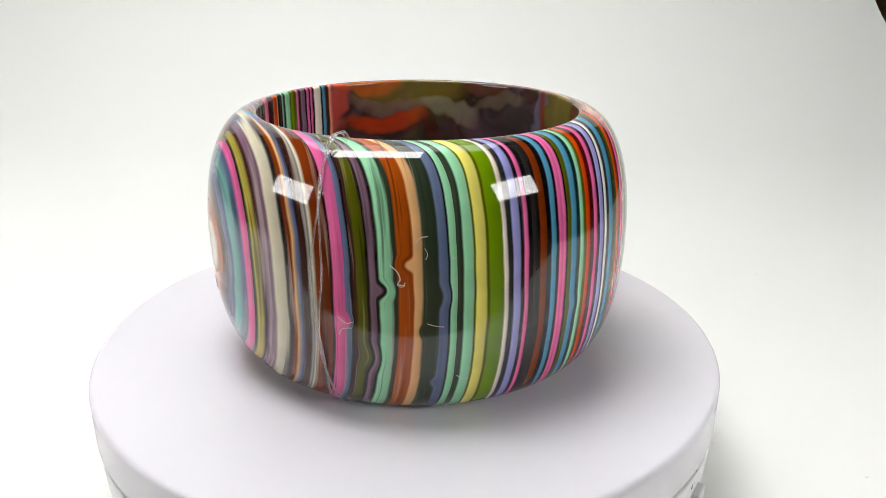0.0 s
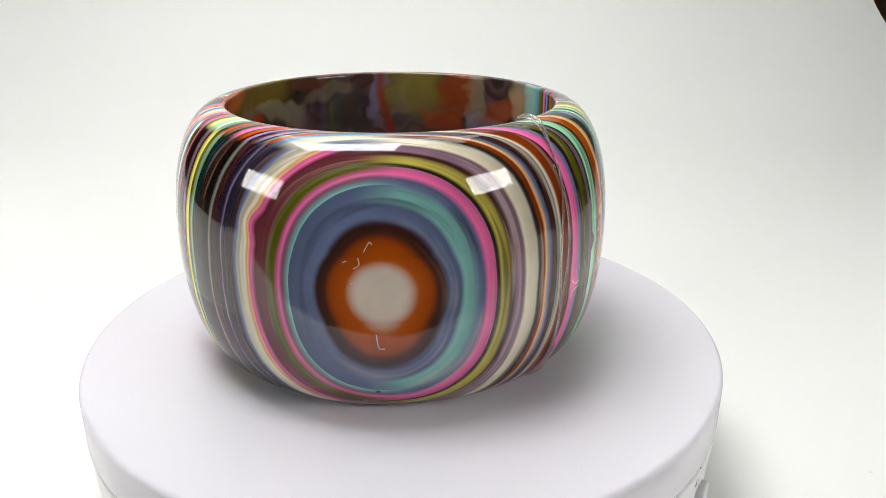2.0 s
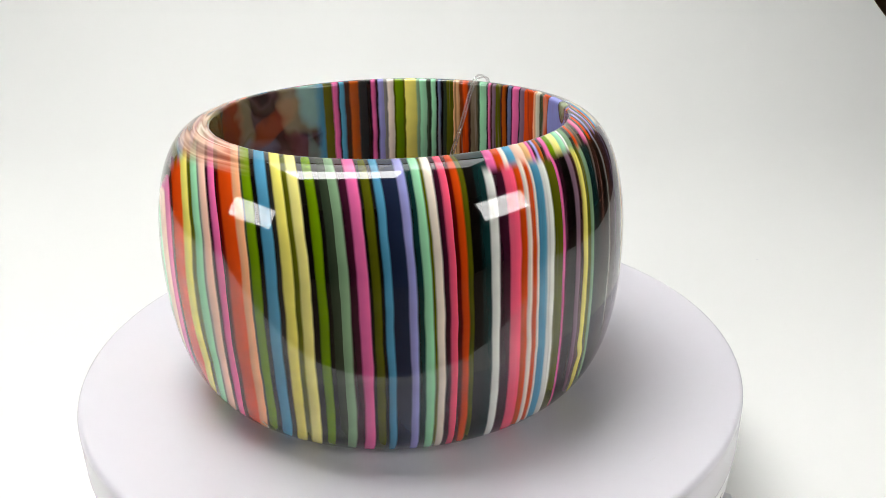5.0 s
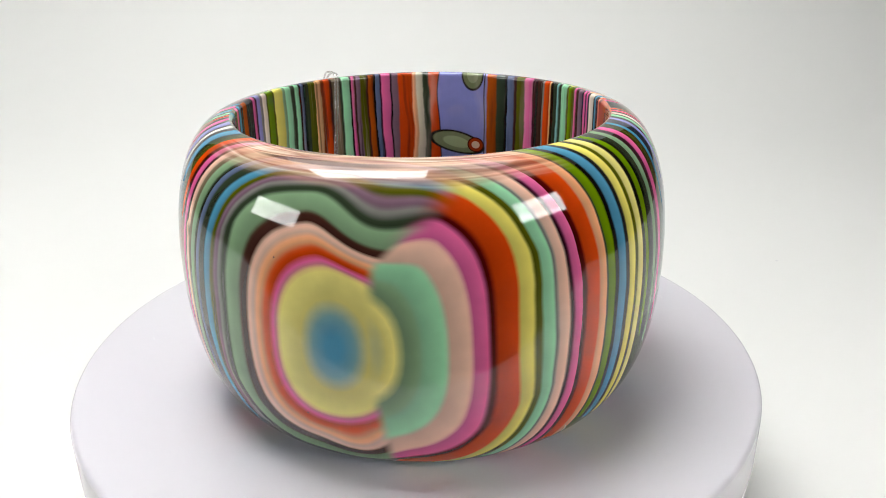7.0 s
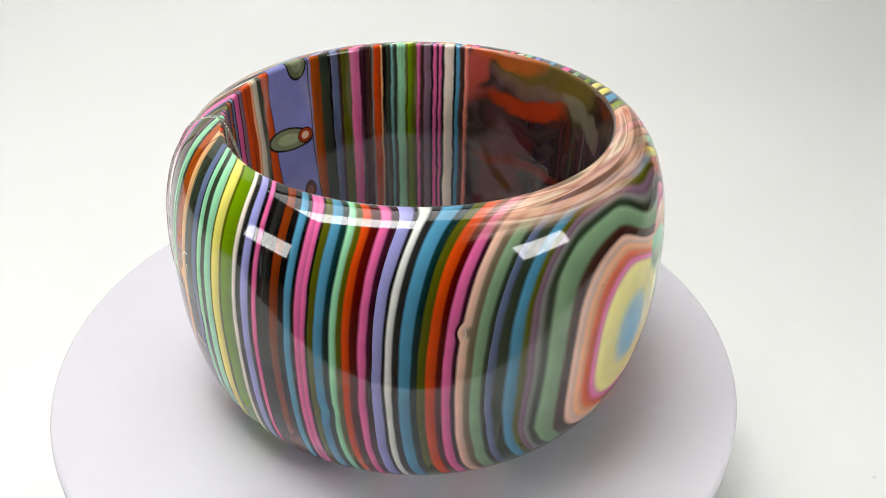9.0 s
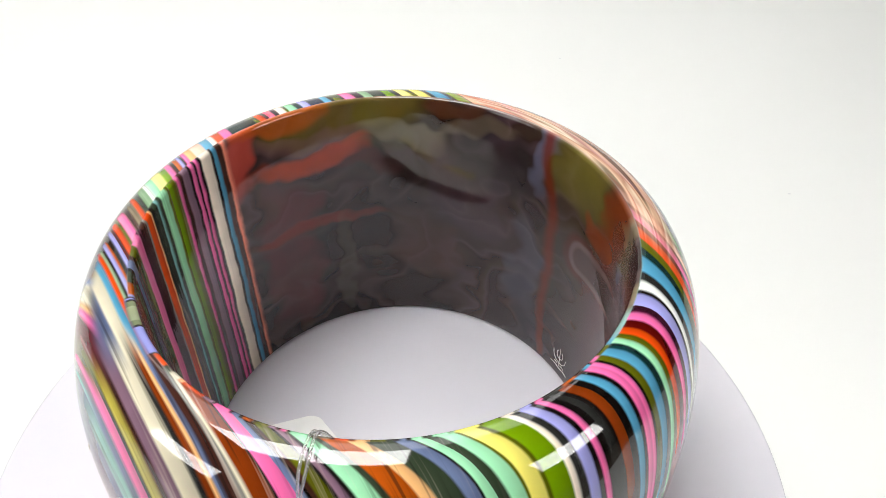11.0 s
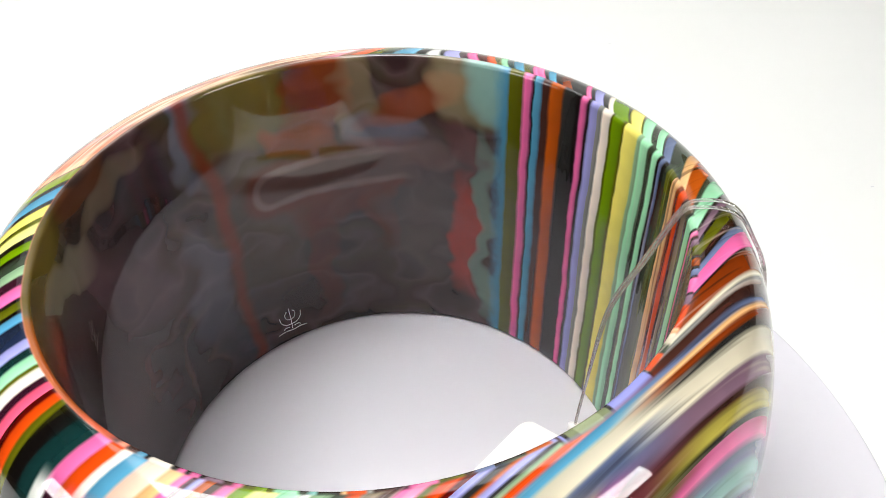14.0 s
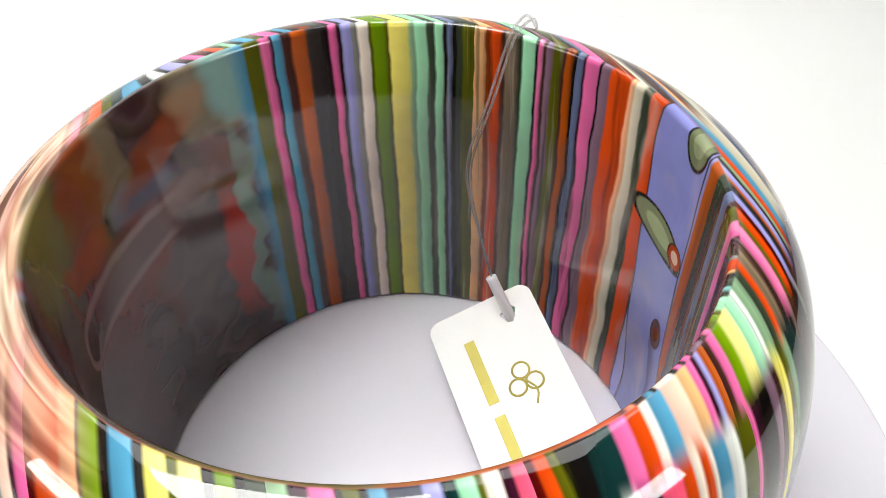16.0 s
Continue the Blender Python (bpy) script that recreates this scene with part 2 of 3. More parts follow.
    two = n.math("MAXIMUM", n.math("MULTIPLY", n.smooth(across, 5.0, -5.0), n.math("GREATER_THAN", s0, 0.0)),
                 n.math("MULTIPLY", n.math("ADD", n.math("MULTIPLY", n.smooth(far, 1.0, -1.4), n.smooth(z, 43.0, 40.0)), n.math("MULTIPLY", n.smooth(far, 3.0, -3.0), n.smooth(z, 40.0, 43.0))), n.math("LESS_THAN", s0, 0.0)))
    rim = n.math("MULTIPLY", n.smooth(n.math("ADD", z, n.math("MULTIPLY", ripple, 1.0)), 47.4, 48.9), n.math("MULTIPLY", n.smooth(s0, 3.0, 6.0), n.smooth(radius, 32.7, 33.3)))
    second = n.mix(rim, stack_colour(n, s_two, STACK_TWO), stack_colour(n, s, STACK_RIM))
    colour = n.mix(two, stack_colour(n, s_one, STACK_ONE), second)
    # the bore: the cut sheets stand as upright stripes, each at its bearing, and sway a little with the height
    bore = n.smooth(n.math("ADD", radius, n.math("MULTIPLY", ripple, 0.3)), 33.25, 32.95)
    turned = n.math("MULTIPLY_ADD", n.math("ARCTAN2", side, s0), 180 / math.pi, 205.0)
    sway = n.math("SUBTRACT", n.noise(n.xyz(n.math("MULTIPLY", turned, 0.05), 3.0, n.math("MULTIPLY", z, 0.075)), 1.0, 1.0), 0.5)
    quiver = n.math("SUBTRACT", n.noise(n.xyz(n.math("MULTIPLY", turned, 0.35), 7.0, n.math("MULTIPLY", z, 0.3)), 1.0, 2.0), 0.5)
    near_sheet = n.smooth(n.math("ABSOLUTE", n.math("SUBTRACT", turned, 222.0)), 8.0, 26.0, 4.5, 1.3)
    striped = n.math("ADD", n.math("ADD", turned, n.math("MULTIPLY", sway, near_sheet)), n.math("MULTIPLY", quiver, 0.9))
    colour = n.mix(bore, colour, stack_colour(n, striped, STACK_BORE, 400.0, 0.3))
    # smoky marble where the sheets were smeared: clouds, veils and blots pulled about by the flow; its low dark tones
    # also hold the bore's shade and reflections
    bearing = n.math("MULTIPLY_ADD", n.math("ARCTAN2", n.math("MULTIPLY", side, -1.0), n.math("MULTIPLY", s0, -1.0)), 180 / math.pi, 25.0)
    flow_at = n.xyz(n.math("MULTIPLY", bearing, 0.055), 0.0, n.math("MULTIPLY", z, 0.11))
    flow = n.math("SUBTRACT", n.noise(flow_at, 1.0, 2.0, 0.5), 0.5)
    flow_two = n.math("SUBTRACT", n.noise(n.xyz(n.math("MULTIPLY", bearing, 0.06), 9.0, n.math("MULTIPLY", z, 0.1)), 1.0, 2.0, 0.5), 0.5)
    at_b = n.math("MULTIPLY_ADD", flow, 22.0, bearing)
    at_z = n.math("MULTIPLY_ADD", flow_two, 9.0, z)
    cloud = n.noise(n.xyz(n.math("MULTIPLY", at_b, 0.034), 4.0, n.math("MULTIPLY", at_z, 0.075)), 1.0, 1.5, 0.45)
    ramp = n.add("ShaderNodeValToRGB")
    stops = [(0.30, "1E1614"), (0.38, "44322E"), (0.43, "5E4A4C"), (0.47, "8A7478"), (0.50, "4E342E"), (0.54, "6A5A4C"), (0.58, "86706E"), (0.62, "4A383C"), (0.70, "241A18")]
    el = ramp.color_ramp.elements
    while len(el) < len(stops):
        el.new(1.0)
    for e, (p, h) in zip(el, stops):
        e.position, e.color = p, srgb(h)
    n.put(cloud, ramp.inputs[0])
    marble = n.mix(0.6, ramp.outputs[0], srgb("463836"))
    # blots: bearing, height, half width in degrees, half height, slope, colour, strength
    # the broad dark blots at 95 and 70 put dark reflections into the colour
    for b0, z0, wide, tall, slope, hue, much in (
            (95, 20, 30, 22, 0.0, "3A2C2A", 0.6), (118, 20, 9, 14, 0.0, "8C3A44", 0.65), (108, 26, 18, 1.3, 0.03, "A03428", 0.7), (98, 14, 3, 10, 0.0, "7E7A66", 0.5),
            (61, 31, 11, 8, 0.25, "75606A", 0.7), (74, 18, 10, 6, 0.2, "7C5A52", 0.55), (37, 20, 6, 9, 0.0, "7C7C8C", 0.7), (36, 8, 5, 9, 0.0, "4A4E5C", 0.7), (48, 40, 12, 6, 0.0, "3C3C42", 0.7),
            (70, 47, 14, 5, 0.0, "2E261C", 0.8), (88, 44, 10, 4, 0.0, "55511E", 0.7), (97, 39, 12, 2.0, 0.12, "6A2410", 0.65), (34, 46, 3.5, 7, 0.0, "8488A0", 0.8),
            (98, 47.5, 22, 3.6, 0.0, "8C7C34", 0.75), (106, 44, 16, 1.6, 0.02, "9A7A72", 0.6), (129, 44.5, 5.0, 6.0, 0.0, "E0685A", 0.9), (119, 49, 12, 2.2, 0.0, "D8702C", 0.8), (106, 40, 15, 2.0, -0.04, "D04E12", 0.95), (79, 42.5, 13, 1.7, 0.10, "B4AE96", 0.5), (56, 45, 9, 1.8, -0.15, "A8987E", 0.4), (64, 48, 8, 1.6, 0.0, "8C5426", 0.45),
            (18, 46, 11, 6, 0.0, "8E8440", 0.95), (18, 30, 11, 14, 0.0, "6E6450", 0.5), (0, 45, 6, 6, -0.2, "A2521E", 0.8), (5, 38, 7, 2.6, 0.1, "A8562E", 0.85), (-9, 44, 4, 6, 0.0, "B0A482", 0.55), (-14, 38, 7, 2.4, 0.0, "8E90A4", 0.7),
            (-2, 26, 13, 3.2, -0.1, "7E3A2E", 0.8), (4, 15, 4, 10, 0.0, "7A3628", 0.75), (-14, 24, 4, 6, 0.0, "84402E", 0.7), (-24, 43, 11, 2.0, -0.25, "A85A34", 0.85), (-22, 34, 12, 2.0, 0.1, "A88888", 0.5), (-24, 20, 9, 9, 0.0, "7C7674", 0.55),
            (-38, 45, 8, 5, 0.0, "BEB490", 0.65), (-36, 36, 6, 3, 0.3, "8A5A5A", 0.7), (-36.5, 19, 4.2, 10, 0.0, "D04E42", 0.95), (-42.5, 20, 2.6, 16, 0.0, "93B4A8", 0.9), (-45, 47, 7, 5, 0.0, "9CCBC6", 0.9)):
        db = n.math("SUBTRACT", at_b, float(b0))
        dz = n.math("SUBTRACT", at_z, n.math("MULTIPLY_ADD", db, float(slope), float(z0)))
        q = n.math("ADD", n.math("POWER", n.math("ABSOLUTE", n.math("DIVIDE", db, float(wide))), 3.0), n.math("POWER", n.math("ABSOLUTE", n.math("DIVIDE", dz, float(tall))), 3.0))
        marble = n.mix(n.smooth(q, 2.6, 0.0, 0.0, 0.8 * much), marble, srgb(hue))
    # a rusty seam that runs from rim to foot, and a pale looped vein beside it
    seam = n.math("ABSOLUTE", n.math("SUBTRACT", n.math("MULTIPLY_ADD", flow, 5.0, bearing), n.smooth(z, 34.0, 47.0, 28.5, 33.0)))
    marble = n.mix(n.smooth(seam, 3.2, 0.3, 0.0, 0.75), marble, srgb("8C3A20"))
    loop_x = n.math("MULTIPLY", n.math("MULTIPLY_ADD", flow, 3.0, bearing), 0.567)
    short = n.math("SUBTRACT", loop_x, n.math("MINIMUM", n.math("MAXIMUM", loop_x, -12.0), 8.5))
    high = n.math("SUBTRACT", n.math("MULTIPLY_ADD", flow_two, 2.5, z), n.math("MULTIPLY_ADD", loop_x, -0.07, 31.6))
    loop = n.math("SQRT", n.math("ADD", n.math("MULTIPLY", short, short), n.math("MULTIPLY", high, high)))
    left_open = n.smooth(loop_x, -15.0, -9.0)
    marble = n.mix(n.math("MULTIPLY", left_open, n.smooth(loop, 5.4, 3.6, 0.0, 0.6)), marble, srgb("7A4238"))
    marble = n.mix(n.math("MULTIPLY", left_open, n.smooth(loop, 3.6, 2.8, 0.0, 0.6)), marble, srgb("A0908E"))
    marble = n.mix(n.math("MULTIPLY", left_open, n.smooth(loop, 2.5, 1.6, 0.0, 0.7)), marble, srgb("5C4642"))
    # darker below the crest: shade deep in the bore, put into the colour
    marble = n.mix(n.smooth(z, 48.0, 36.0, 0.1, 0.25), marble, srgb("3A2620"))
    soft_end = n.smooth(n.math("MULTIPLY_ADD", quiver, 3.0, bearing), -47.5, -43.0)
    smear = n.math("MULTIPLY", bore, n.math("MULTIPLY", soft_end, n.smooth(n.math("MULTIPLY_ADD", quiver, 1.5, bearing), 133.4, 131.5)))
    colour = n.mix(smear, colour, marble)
    # lavender sheet that surfaces in the bore, with its rust-coloured borders
    lane = n.math("ABSOLUTE", n.math("ADD", n.math("ADD", side, 3.0), n.math("MULTIPLY", bend, 7.0)))
    fore = n.math("MULTIPLY", n.smooth(radius, 33.9, 33.2), n.math("GREATER_THAN", s0, 20.0))
    for reach, hue in ((5.0, "4A3A38"), (4.75, "9497CE")):
        colour = n.mix(n.math("MULTIPLY", fore, n.smooth(lane, reach + 0.15, reach - 0.15)), colour, srgb(hue))
    # inclusions in that sheet: across, height, half length, half height, lean, then the colours from the rim inwards
    for cx, cz, a, b, lean, hues in ((-0.7, 34.6, 6.2, 2.5, 0.17, ("26221E", "8E9474", "AEB892")), (-4.9, 34.2, 1.9, 1.7, 0.0, ("5A1E10", "B44A20", "E8C8AE")),
                                     (-5.1, 21.3, 1.5, 2.3, 0.0, ("26221E", "6E3018", "9A5434")), (-4.2, 49.4, 2.4, 3.4, 0.0, ("26221E", "7C8464", "98A080"))):
        dx = n.math("SUBTRACT", side, cx)
        dz = n.math("SUBTRACT", n.math("SUBTRACT", z, cz), n.math("MULTIPLY", dx, lean))
        q = n.math("SQRT", n.math("ADD", n.math("POWER", n.math("ABSOLUTE", n.math("DIVIDE", dx, a)), 2.0), n.math("POWER", n.math("ABSOLUTE", n.math("DIVIDE", dz, b)), 2.0)))
        q = n.math("ADD", q, n.math("MULTIPLY", ripple, 0.25))
        for edge, hue in zip((1.0, 0.86, 0.5), hues):
            colour = n.mix(n.math("MULTIPLY", fore, n.smooth(q, edge + 0.05, edge - 0.05)), colour, srgb(hue))
    # salmon and taupe streaks where the last sheets thin out over the far rim
    thin = n.noise(n.xyz(n.math("MULTIPLY", radius, 0.6), n.math("MULTIPLY", side, 0.035), n.math("MULTIPLY", z, 0.5)), 1.0, 1.5)
    ramp = n.add("ShaderNodeValToRGB")
    el = ramp.color_ramp.elements
    while len(el) < 6:
        el.new(1.0)
    for e, (p, h) in zip(el, ((0.3, "8A6658"), (0.4, "EAC0A8"), (0.48, "C08C78"), (0.55, "F0D8C4"), (0.62, "B89480"), (0.72, "E8B094"))):
        e.position, e.color = p, srgb(h)
    n.put(thin, ramp.inputs[0])
    last = n.math("MULTIPLY", n.smooth(n.math("ADD", z, n.math("MULTIPLY", bend, 3.0)), 46.8, 48.6), n.smooth(s0, -25.0, -30.5))
    last = n.math("MULTIPLY", last, n.smooth(radius, 32.6, 33.4))
    colour = n.mix(n.math("MULTIPLY", last, 0.8), colour, ramp.outputs[0])
    # fine streaks within each sheet: paler and darker films
    film = n.noise(n.xyz(n.math("MULTIPLY", s, 1.5), n.math("MULTIPLY", side, 0.03), n.math("MULTIPLY", z, 0.035)), 1.0, 2.5)
    filmy = n.math("MULTIPLY", n.math("MULTIPLY", n.smooth(s0, 8.0, 22.0), n.smooth(s0, 43.2, 42.2)), n.smooth(side, -12.0, 0.0, 0.45, 1.0))
    colour = n.mix(n.math("MULTIPLY", filmy, n.smooth(film, 0.55, 0.72, 0.0, 0.42)), colour, srgb("D8C8BC"))
    colour = n.mix(n.math("MULTIPLY", filmy, n.smooth(film, 0.45, 0.29, 0.0, 0.6)), colour, srgb("2A2220"))
    # cloudy depth in the resin
    cloud = n.noise(scaled.outputs[0], 0.22, 2.0)
    value = n.smooth(cloud, 0.25, 0.75, 0.95, 1.04)
    colour = n.mix(1.0, colour, n.xyz(value, value, value), "MULTIPLY")
    deep = n.add("ShaderNodeGamma")
    n.put(colour, deep.inputs[0])
    deep.inputs[1].default_value = 1.22
    n.put(n.mix(1.0, deep.outputs[0], (1.08, 1.08, 1.08, 1), "MULTIPLY"), n.bsdf.inputs["Base Color"])
    n.put(n.smooth(n.noise(scaled.outputs[0], 1.5, 3.0), 0.3, 0.8, 0.012, 0.04), n.bsdf.inputs["Roughness"])
    n.bsdf.inputs["IOR"].default_value = 1.56
    ridge = n.math("MULTIPLY", n.math("MULTIPLY", bore, n.math("SUBTRACT", 1.0, smear)), n.noise(n.xyz(n.math("MULTIPLY", striped, 0.55), 0.0, 0.0), 1.0, 1.0))
    n.bump(n.math("MULTIPLY_ADD", ridge, 0.7, n.noise(scaled.outputs[0], 0.12, 1.0)), 0.12, 0.0006)
    return n.mat


M_RESIN = resin_material()
M_PAPER = plain("white_paper", (0.78, 0.785, 0.765, 1), 0.75, vary=0.015, scale=6, bump=0.00004)
M_PLASTIC = plain("white_plastic", (0.665, 0.65, 0.70, 1), 0.2, vary=0.012, scale=30, bump=0.00001)
M_BASE = plain("white_base_plastic", (0.74, 0.74, 0.75, 1), 0.42, vary=0.02, scale=30)
M_DARK = plain("dark_plastic", (0.05, 0.05, 0.055, 1), 0.5, vary=0.2)
M_BUTTON = plain("grey_button_plastic", (0.62, 0.62, 0.64, 1), 0.35, vary=0.03)
M_PRINT = plain("grey_print", (0.10, 0.10, 0.11, 1), 0.6, vary=0.1)
M_WOOD = plain("brown_wall", (0.30, 0.175, 0.075, 1), 0.6, vary=0.35, scale=5, bump=0.0005)
M_ROOM = plain("dim_room_paint", (0.07, 0.066, 0.06, 1), 0.8, vary=0.12, scale=2)
# ceiling out of view, made white to bounce fill light down
M_CEILING = plain("bounce_ceiling_paint", (0.78, 0.77, 0.76, 1), 0.8, vary=0.03, scale=3)
M_TABLE = plain("dark_table_wood", (0.11, 0.075, 0.05, 1), 0.45, vary=0.3, scale=7, bump=0.0002)
M_CARD = plain("white_card", (0.86, 0.855, 0.83, 1), 0.6, vary=0.02, scale=60, bump=0.00002)
M_GOLD = plain("gold_foil_print", (0.42, 0.36, 0.06, 1), 0.45, metal=0.3, vary=0.15, scale=300)
M_SLEEVE = plain("clear_white_sleeve", (0.88, 0.87, 0.87, 1), 0.3, vary=0.05, scale=200)
M_CHIP = plain("pale_chip", (0.62, 0.58, 0.50, 1), 0.5, vary=0.2, scale=400)
M_SPECK = plain("dark_speck", (0.03, 0.03, 0.035, 1), 0.5)
M_LED = [glow("led_glow", (1.0, 0.99, 0.97, 1), power) for power in LED_POWER]
M_TOP = [glow("diffuser_glow", (0.995, 0.99, 0.98, 1), box_[5]) for box_ in TOP_BOXES]
M_METAL = plain("lamp_metal", (0.35, 0.35, 0.36, 1), 0.4, metal=0.9)
clear = Nodes("clear_nylon")
clear.bsdf.inputs["Base Color"].default_value = (0.95, 0.94, 0.93, 1)
clear.bsdf.inputs["Roughness"].default_value = 0.08
clear.bsdf.inputs["Transmission Weight"].default_value = 0.85
clear.bsdf.inputs["IOR"].default_value = 1.5
M_NYLON = clear.mat


# ---------- building helpers ----------
def mesh_of(name, bm, material, smooth=True):
    me = bpy.data.meshes.new(name)
    bm.normal_update()
    bm.to_mesh(me)
    bm.free()
    me.materials.append(material)
    for p in me.polygons:
        p.use_smooth = smooth
    return me


def part(name, bm, material, parent, label="", smooth=True):
    ob = new(name, mesh_of(name, bm, material, smooth))
    ob.parent = parent
    return tagged(ob, label)


def lathe(profile, steps=192, closed=False):
    """Turn a line of (radius, height) about z."""
    bm = bmesh.new()
    rings = []
    for r, z in profile:
        if r < 1e-9:
            rings.append([bm.verts.new((0, 0, z))])
        else:
            rings.append([bm.verts.new((r * math.cos(2 * math.pi * i / steps), r * math.sin(2 * math.pi * i / steps), z)) for i in range(steps)])
    pairs = list(zip(rings, rings[1:])) + ([(rings[-1], rings[0])] if closed else [])
    for a, b in pairs:
        for i in range(steps):
            j = (i + 1) % steps
            if len(a) == 1:
                bm.faces.new((a[0], b[j], b[i]))
            elif len(b) == 1:
                bm.faces.new((a[i], a[j], b[0]))
            else:
                bm.faces.new((a[i], a[j], b[j], b[i]))
    bmesh.ops.recalc_face_normals(bm, faces=bm.faces)
    return bm


def tube(points, radius, sides=8):
    """A round cord through the points."""
    bm = bmesh.new()
    pts = [Vector(p) for p in points]
    rings = []
    up = Vector((0.3, 0.2, 1)).normalized()
    for i, p in enumerate(pts):
        d = (pts[min(i + 1, len(pts) - 1)] - pts[max(i - 1, 0)]).normalized()
        a = (up - d * up.dot(d)).normalized()
        up = a
        b = d.cross(a)
        rings.append([bm.verts.new(p + radius * (math.cos(2 * math.pi * k / sides) * a + math.sin(2 * math.pi * k / sides) * b)) for k in range(sides)])
    for q, r in zip(rings, rings[1:]):
        for k in range(sides):
            bm.faces.new((q[k], q[(k + 1) % sides], r[(k + 1) % sides], r[k]))
    bm.faces.new(rings[0][::-1])
    bm.faces.new(rings[-1])
    bmesh.ops.recalc_face_normals(bm, faces=bm.faces)
    return bm


def spline(points, steps=10):
    """Points of a smooth line through the given ones."""
    p = [Vector(q) for q in points]
    p = [p[0] * 2 - p[1]] + p + [p[-1] * 2 - p[-2]]
    out = []
    for i in range(1, len(p) - 2):
        for k in range(steps):
            t = k / steps
            a, b, c, d = p[i - 1], p[i], p[i + 1], p[i + 2]
            out.append(0.5 * (2 * b + (c - a) * t + (2 * a - 5 * b + 4 * c - d) * t * t + (3 * b - a - 3 * c + d) * t ** 3))
    out.append(p[-2])
    return out


def box(lo, hi, bevel=0.0, segments=2):
    bm = bmesh.new()
    bmesh.ops.create_cube(bm, size=1)
    for vert in bm.verts:
        vert.co = Vector([l + (h - l) * (c + 0.5) for l, h, c in zip(lo, hi, vert.co)])
    if bevel:
        bmesh.ops.bevel(bm, geom=bm.edges[:], offset=bevel, segments=segments, affect="EDGES", profile=0.5)
    return bm


def outline_plate(points, thick):
    """A flat plate with the given outline, from z = 0 up to thick."""
    bm = bmesh.new()
    low = [bm.verts.new((x, y, 0)) for x, y in points]
    high = [bm.verts.new((x, y, thick)) for x, y in points]
    bm.faces.new(low[::-1])
    bm.faces.new(high)
    for i in range(len(points)):
        j = (i + 1) % len(points)
        bm.faces.new((low[i], low[j], high[j], high[i]))
    return bm


def belly_radius(z):
    u = min(max(2 * z / TALL - 1, -1), 1)
    return BORE + (BELLY - BORE) * max(0.0, 1 - abs(u) ** SWELL) ** (1 / FULL)


def around(bearing, radius, z):
    a = radians(bearing)
    return Vector((radius * math.cos(a), radius * math.sin(a), z))


# ---------- setting ----------
def room():
    for name, lo, hi, mat, label in (
            ("floor", (-1.6, -2.2, -0.82), (1.6, 0.9, -0.78), M_ROOM, "dim grey room floor"),
            ("ceiling", (-1.6, -2.2, 1.6), (1.6, 0.9, 1.64), M_CEILING, "unseen white room ceiling added to bounce fill light"),
            ("wall_north", (-1.6, 0.9, -0.82), (1.6, 0.94, 1.64), M_WOOD, "dark brown wall behind the paper sweep"),
            ("wall_south", (-1.6, -2.24, -0.82), (1.6, -2.2, 1.64), M_ROOM, "dim grey room wall"),
            ("wall_east", (1.6, -2.24, -0.82), (1.64, 0.94, 1.64), M_ROOM, "dim grey room wall"),
            ("wall_west", (-1.64, -2.24, -0.82), (-1.6, 0.94, 1.64), M_ROOM, "dim grey room wall")):
        ob = new(name, mesh_of(name, box(lo, hi), mat, False))
        tagged(ob, label, name.split("_")[0], kind="structure")


def work_table():
    top = new("table", None)
    tagged(top, "dark wooden table under the white paper", "table")
    part("tabletop", box((-0.7, -0.35, TABLE_Z - 0.025), (0.7, 0.7, TABLE_Z), 0.003), M_TABLE, top, smooth=False)
    for x in (-0.65, 0.65):
        for y in (-0.3, 0.65):
            part("leg", box((x - 0.025, y - 0.025, -0.78), (x + 0.025, y + 0.025, TABLE_Z - 0.025), 0.003), M_TABLE, top, smooth=False)


def paper_sweep():
    """White paper laid on the table and swept up behind, with a curved free edge on one side."""
    line = [(-0.105, PAPER_Z)] + [(-0.105 + 0.35 * i / 10, PAPER_Z) for i in range(1, 11)]
    rad = 0.15
    line += [(0.245 + rad * math.sin(a), PAPER_Z + rad * (1 - math.cos(a))) for a in [math.pi / 2 * i / 120 for i in range(1, 121)]]
    line += [(0.395 + 0.004 * i, PAPER_Z + rad + 0.05 * i) for i in range(1, 9)]
    bm = bmesh.new()
    grid = []
    for y, z in line:
        right = 0.2622 + 0.0285 * math.exp(-(max(z, -0.005) - 0.0253) / 0.0434)
        grid.append([bm.verts.new((-0.42 + 0.66 * i / 16, y, z)) for i in range(17)] + [bm.verts.new((right, y, z))])
    for a, b in zip(grid, grid[1:]):
        for i in range(17):
            bm.faces.new((a[i], a[i + 1], b[i + 1], b[i]))
    ob = new("backdrop", mesh_of("backdrop", bm, M_PAPER, False))
    thick = ob.modifiers.new("thick", "SOLIDIFY")
    thick.thickness, thick.offset = 0.0005, -1
    tagged(ob, "seamless white paper sweep with a curved free edge", "backdrop", kind="structure")
    # tiny marks on the paper
    for x, y in ((0.1014, -0.012), (0.062, 0.19), (0.118, 0.105)):
        m = outline_plate([(x + 0.0006 * math.cos(a) * (1.0 if k % 2 else 0.7), y + 0.00025 * math.sin(a)) for k, a in enumerate([2 * math.pi * i / 8 for i in range(8)])], 0.00003)
        sp = new("paper_mark", mesh_of("paper_mark", m, M_BUTTON, False))
        sp.location.z = PAPER_Z + 0.0003
        tagged(sp, "tiny grey scuff on the white paper", "mark", "scuffs on the paper")


